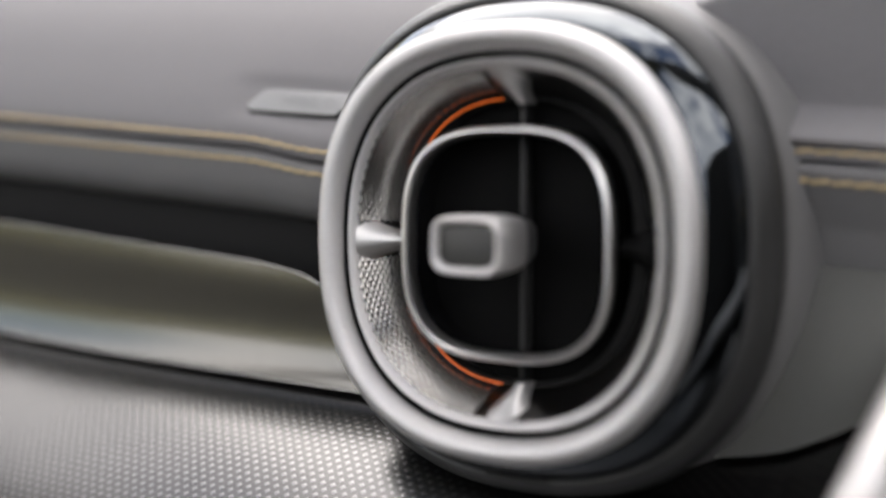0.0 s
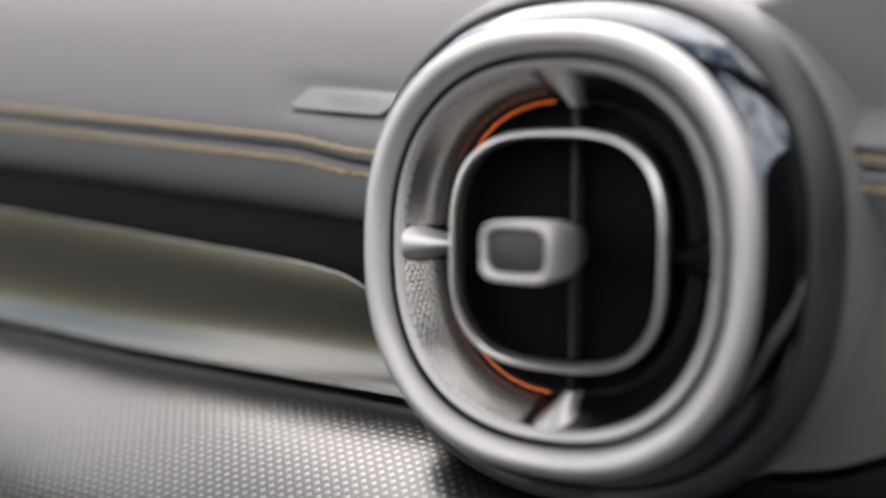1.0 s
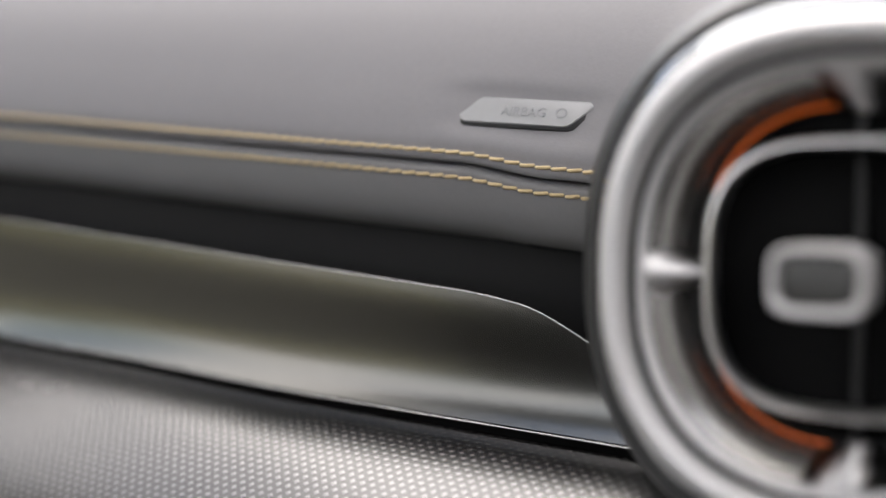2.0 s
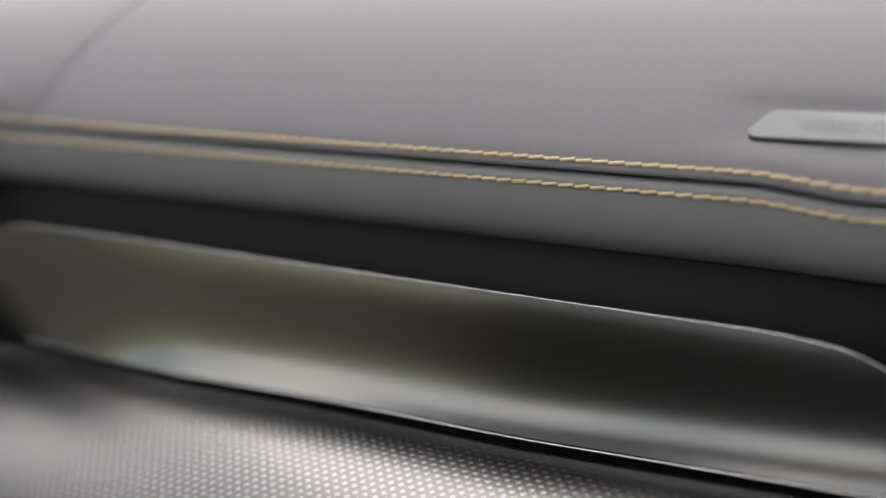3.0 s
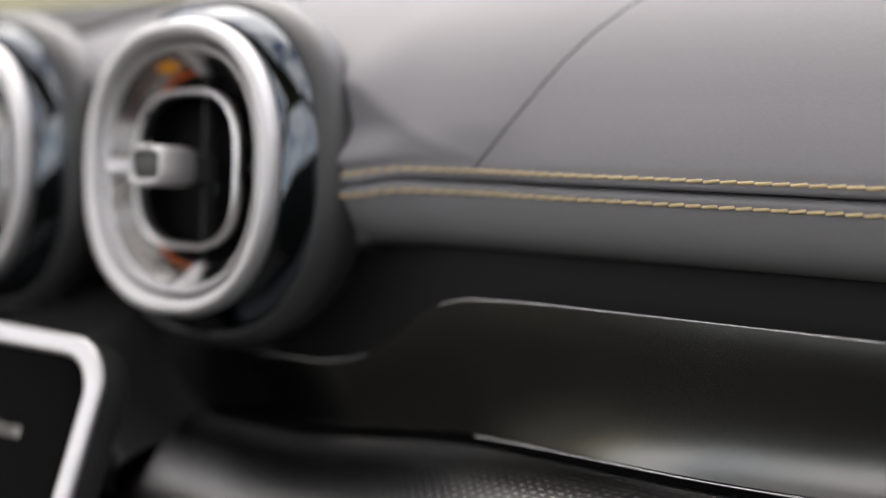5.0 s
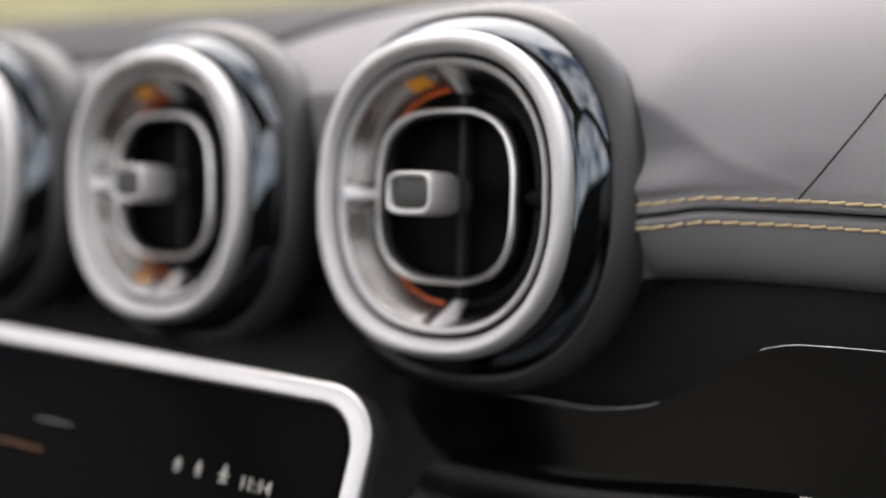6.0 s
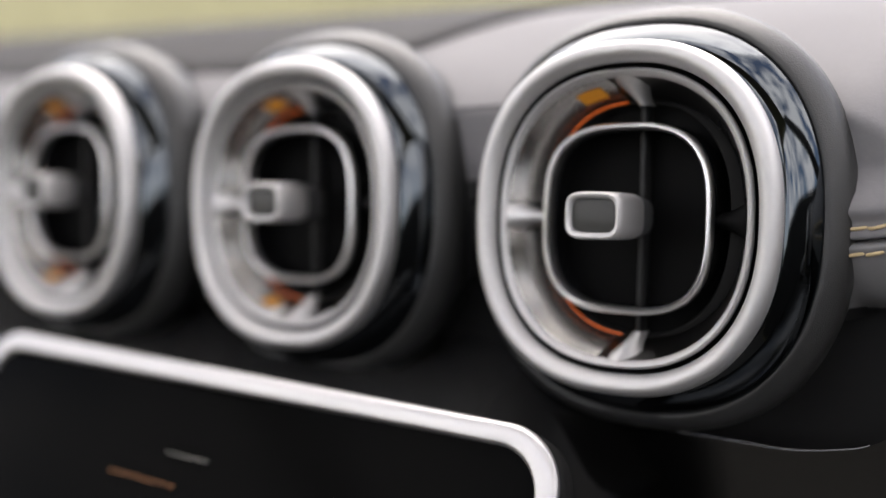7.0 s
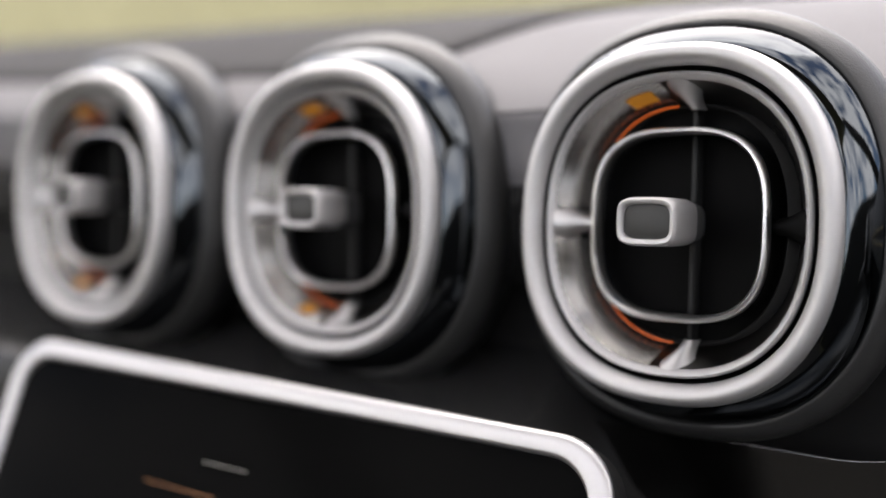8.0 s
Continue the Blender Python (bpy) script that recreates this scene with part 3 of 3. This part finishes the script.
    knob = part("knob", loft(bmesh.new(), [(0.0060, 0.0040, -0.0078), (0.0063, 0.0043, -0.0091), (0.0068, 0.0048, -0.0096), (0.0073, 0.0053, -0.0096), (0.0077, 0.0057, -0.0090), (0.0079, 0.0059, -0.0078), (0.0079, 0.0059, -0.0030),
                                           (0.0077, 0.0058, 0.0020), (0.0075, 0.0056, 0.0034), (0.0070, 0.0053, 0.0038)], n=4.2, segs=72, cap=True, centre=at), SILVER, vent, "satin silver knob")
    part("knob_stem", loft(bmesh.new(), [(0.0071, 0.0054, 0.0030), (0.0071, 0.0054, 0.0050), (0.0066, 0.0051, 0.0085), (0.0054, 0.0045, 0.0125)], n=3.6, segs=48, cap=True, centre=at), STEM, knob, "dark grey stem behind the knob")
    part("knob_face", loft(bmesh.new(), [(0.0061, 0.0041, -0.0072), (0.0061, 0.0041, -0.0082), (0.0057, 0.0037, -0.0085)], n=4.2, segs=48, cap=True, centre=at), KNOB_FACE, knob, "dark grey inset face")
    return vent


vent = build_vent(vent_pose(0))
for i in (1, 2, 3):
    end = copy_thing(vent, vent_pose(i))
for ob in [o for o in end.children_recursive if o.name.startswith("light_window")]:
    bpy.data.objects.remove(ob)
bpy.data.objects.remove([o for o in vent.children_recursive if o.name.startswith("light_window")][-1])
tagged(end, "round satin silver air vent at the passenger end of the dashboard", "air vent", "round air vents of the dashboard")
part("skirt", loft(bmesh.new(), ring_rows([(0.0080, -0.0155), (0.0090, -0.0190), (0.0102, -0.0260), (0.0122, -0.0340), (0.0150, -0.0420)]), segs=128), LEATHER_LOW, end, "dark leather skirt behind the vent")

# ---- glossy shelf under the centre vents ----
shelf = finish("console_shelf", grid(bmesh.new(), [[(-0.40 + 0.392 * i / 47, y, z - 0.03 * ease(-0.036, -0.008, -0.40 + 0.392 * i / 47)) for i in range(48)] for y, z in ((0.034, -0.046), (0.015, -0.0515), (-0.005, -0.0545), (-0.020, -0.0560), (-0.024, -0.0575), (-0.026, -0.0600), (-0.026, -0.09))]), SHELF)
tagged(shelf, "gloss black shelf between vents and screen", "trim panel", kind="structure")


# ---- centre screen ----
screen = thing("centre_screen", "dark touch screen in a satin silver frame", "screen")
screen.matrix_world = pose(-0.1125, -0.030, -0.0470, -26, 0, 0)
part("frame", ring_loft(bmesh.new(), [([(u, v - 0.130) for u, v in rounded(w, h, r)], y) for w, h, r, y in
                                      ((0.1100, 0.1275, 0.0145, 0.0040), (0.1123, 0.1298, 0.0160, 0.0028), (0.1126, 0.1301, 0.0160, 0.0020), (0.1125, 0.1300, 0.0160, 0.0012), (0.1121, 0.1296, 0.0158, 0.0006), (0.1113, 0.1288, 0.0152, 0.0002), (0.1103, 0.1278, 0.0145, 0.0000), (0.1078, 0.1253, 0.0127, 0.0000), (0.1073, 0.1248, 0.0124, 0.0002), (0.1068, 0.1243, 0.0121, 0.0008), (0.1065, 0.1240, 0.0120, 0.0018))]), FRAME, screen, "satin silver screen frame")
part("body", ring_loft(bmesh.new(), [([(u, v - 0.130) for u, v in rounded(w, h, r)], y) for w, h, r, y in
                                     ((0.1116, 0.1291, 0.0155, 0.0030), (0.1119, 0.1294, 0.0158, 0.0040), (0.1117, 0.1292, 0.0155, 0.0120), (0.1100, 0.1275, 0.0140, 0.0135))], cap_last=True), BLACK, screen, "black back of the screen")
part("glass", ring_loft(bmesh.new(), [([(u, v - 0.130) for u, v in rounded(0.1067, 0.1242, 0.012)], 0.0016), ([(u, v - 0.130) for u, v in rounded(0.1055, 0.123, 0.012)], 0.0013)], cap_last=True), GLASS, screen, "dark reflective glass")


glass = screen.children[-1]
text_part("clock_digits", "11:14", 0.0052, pose(0.0733, 0.0010, -0.0322, 90), LIT, glass)
for u, w, h in ((0.0485, 0.0026, 0.0030), (0.0567, 0.0024, 0.0034), (0.0657, 0.0036, 0.0038)):
    bm = bmesh.new()
    box(bm, u, u + w, 0.0009, 0.0012, -0.0300, -0.0294)
    box(bm, u + w * 0.4, u + w * 0.6, 0.0008, 0.0012, -0.0310, -0.0310 + h)
    box(bm, u + w * 0.1, u + w * 0.9, 0.0009, 0.0012, -0.0318, -0.0313)
    part("status_icon", bm, LIT, glass, smooth=False)
part("alert_icon", box(bmesh.new(), 0.0640, 0.0668, 0.0008, 0.0012, -0.0455, -0.0400, 0.0004), LIT_ORANGE, glass, "orange symbol", smooth=False)
part("menu_line", box(bmesh.new(), -0.0145, 0.0025, 0.0008, 0.0012, -0.0268, -0.02660), LIT, glass, smooth=False)
part("menu_line", box(bmesh.new(), -0.0365, -0.0075, 0.0008, 0.0012, -0.0360, -0.03580), LIT_ORANGE, glass, "orange line", smooth=False)

# ---- passenger side end and cabin ----
door_strip = finish("door_trim_strip", tube(bmesh.new(), [(0.506, 0.004, -0.018), (0.5035, -0.012, -0.0265), (0.5005, -0.026, -0.036), (0.4960, -0.040, -0.050), (0.490, -0.052, -0.066)], 0.0052, 12), SILVER)
tagged(door_strip, "satin silver trim strip at the end of the dashboard", "trim strip")

# the unseen cabin below the window line, open above to the daylight
X0, X1, Y0, Y1, ZL, ZM = -0.95, 0.66, -2.3, 0.40, -0.62, -0.42
bm = bmesh.new()
grid(bm, [[(X0, Y1, ZM), (X0, Y0, ZM)], [(X0, Y1, -0.10), (X0, Y0, -0.10)]])
cabin = finish("cabin_wall", bm, CABIN, smooth=False)
tagged(cabin, "unseen cabin side below the window line, pale tan to bounce light", "cabin", kind="structure")
bm = bmesh.new()
grid(bm, [[(X0, Y0, ZL), (X1, Y0, ZL)], [(X0, Y1, ZL), (X1, Y1, ZL)]])
grid(bm, [[(X0, Y0, ZL), (X1, Y0, ZL)], [(X0, Y0, 0.16), (X1, Y0, 0.16)]])
grid(bm, [[(X0, Y1, ZL), (X0, Y0, ZL)], [(X0, Y1, ZM), (X0, Y0, ZM)]])
carpet = finish("floor", bm, CARPET, smooth=False)
tagged(carpet, "dark carpet of the cabin floor", "floor", kind="structure")
bm = bmesh.new()
BELT = 0.11
box(bm, X1, X1 + 0.04, Y0, Y1, ZL, BELT, 0.008)
pillar = [(X1 + 0.01, 0.20, BELT - 0.01), (X1 + 0.01, 0.30, BELT - 0.01), (X1 + 0.05, 0.30, BELT - 0.01), (X1 + 0.05, 0.20, BELT - 0.01)]
feet = [bm.verts.new(p) for p in pillar]
heads = [bm.verts.new((x - 0.06, y - 0.36, 0.54)) for x, y, z in pillar]
for k in range(4):
    bm.faces.new((feet[k], feet[(k + 1) % 4], heads[(k + 1) % 4], heads[k]))
door = finish("door_panel", bm, BLACK, smooth=False)
tagged(door, "black door lining and pillar beside the dashboard", "door lining", kind="structure")

ground = finish("ground", grid(bmesh.new(), [[(x, y, -0.9) for x in (-900, -60, 0, 60, 900)] for y in (-900, -60, 0, 60, 900)]), GRASS)
tagged(ground, "dry yellow-green field outside the car", "ground", kind="structure")
bm = bmesh.new()
rows = []
for f in (0.0, 0.4, 0.75, 1.0):
    row = []
    for k in range(97):
        az = 2 * math.pi * k / 96
        high = 3.0 + 17.0 * ease(85, 110, math.degrees(az)) * (1 - ease(180, 205, math.degrees(az))) + 0.6 * math.sin(az * 11) + 0.4 * math.sin(az * 23 + 1)
        row.append((70 * math.cos(az), 70 * math.sin(az), -1.0 + f * (high + 1.0)))
    rows.append(row)
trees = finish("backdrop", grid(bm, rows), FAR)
tagged(trees, "far yellow-green tree line out of focus, sunlight partly painted as glow", "backdrop", kind="structure")
# unseen roof; its opening is added to light the dashboard from behind
bm = bmesh.new()
for x0, x1, y0, y1 in ((X0, X1, -0.46, -0.15), (X0, X1, Y0, -1.55), (X0, X0 + 0.17, -1.55, -0.46), (X1 - 0.17, X1, -1.55, -0.46)):
    box(bm, x0, x1, y0, y1, 0.50, 0.54)
roof = finish("ceiling", bm, HEADLINER, smooth=False)
tagged(roof, "unseen plain grey headliner, wide opening added to let in light", "ceiling", kind="structure")
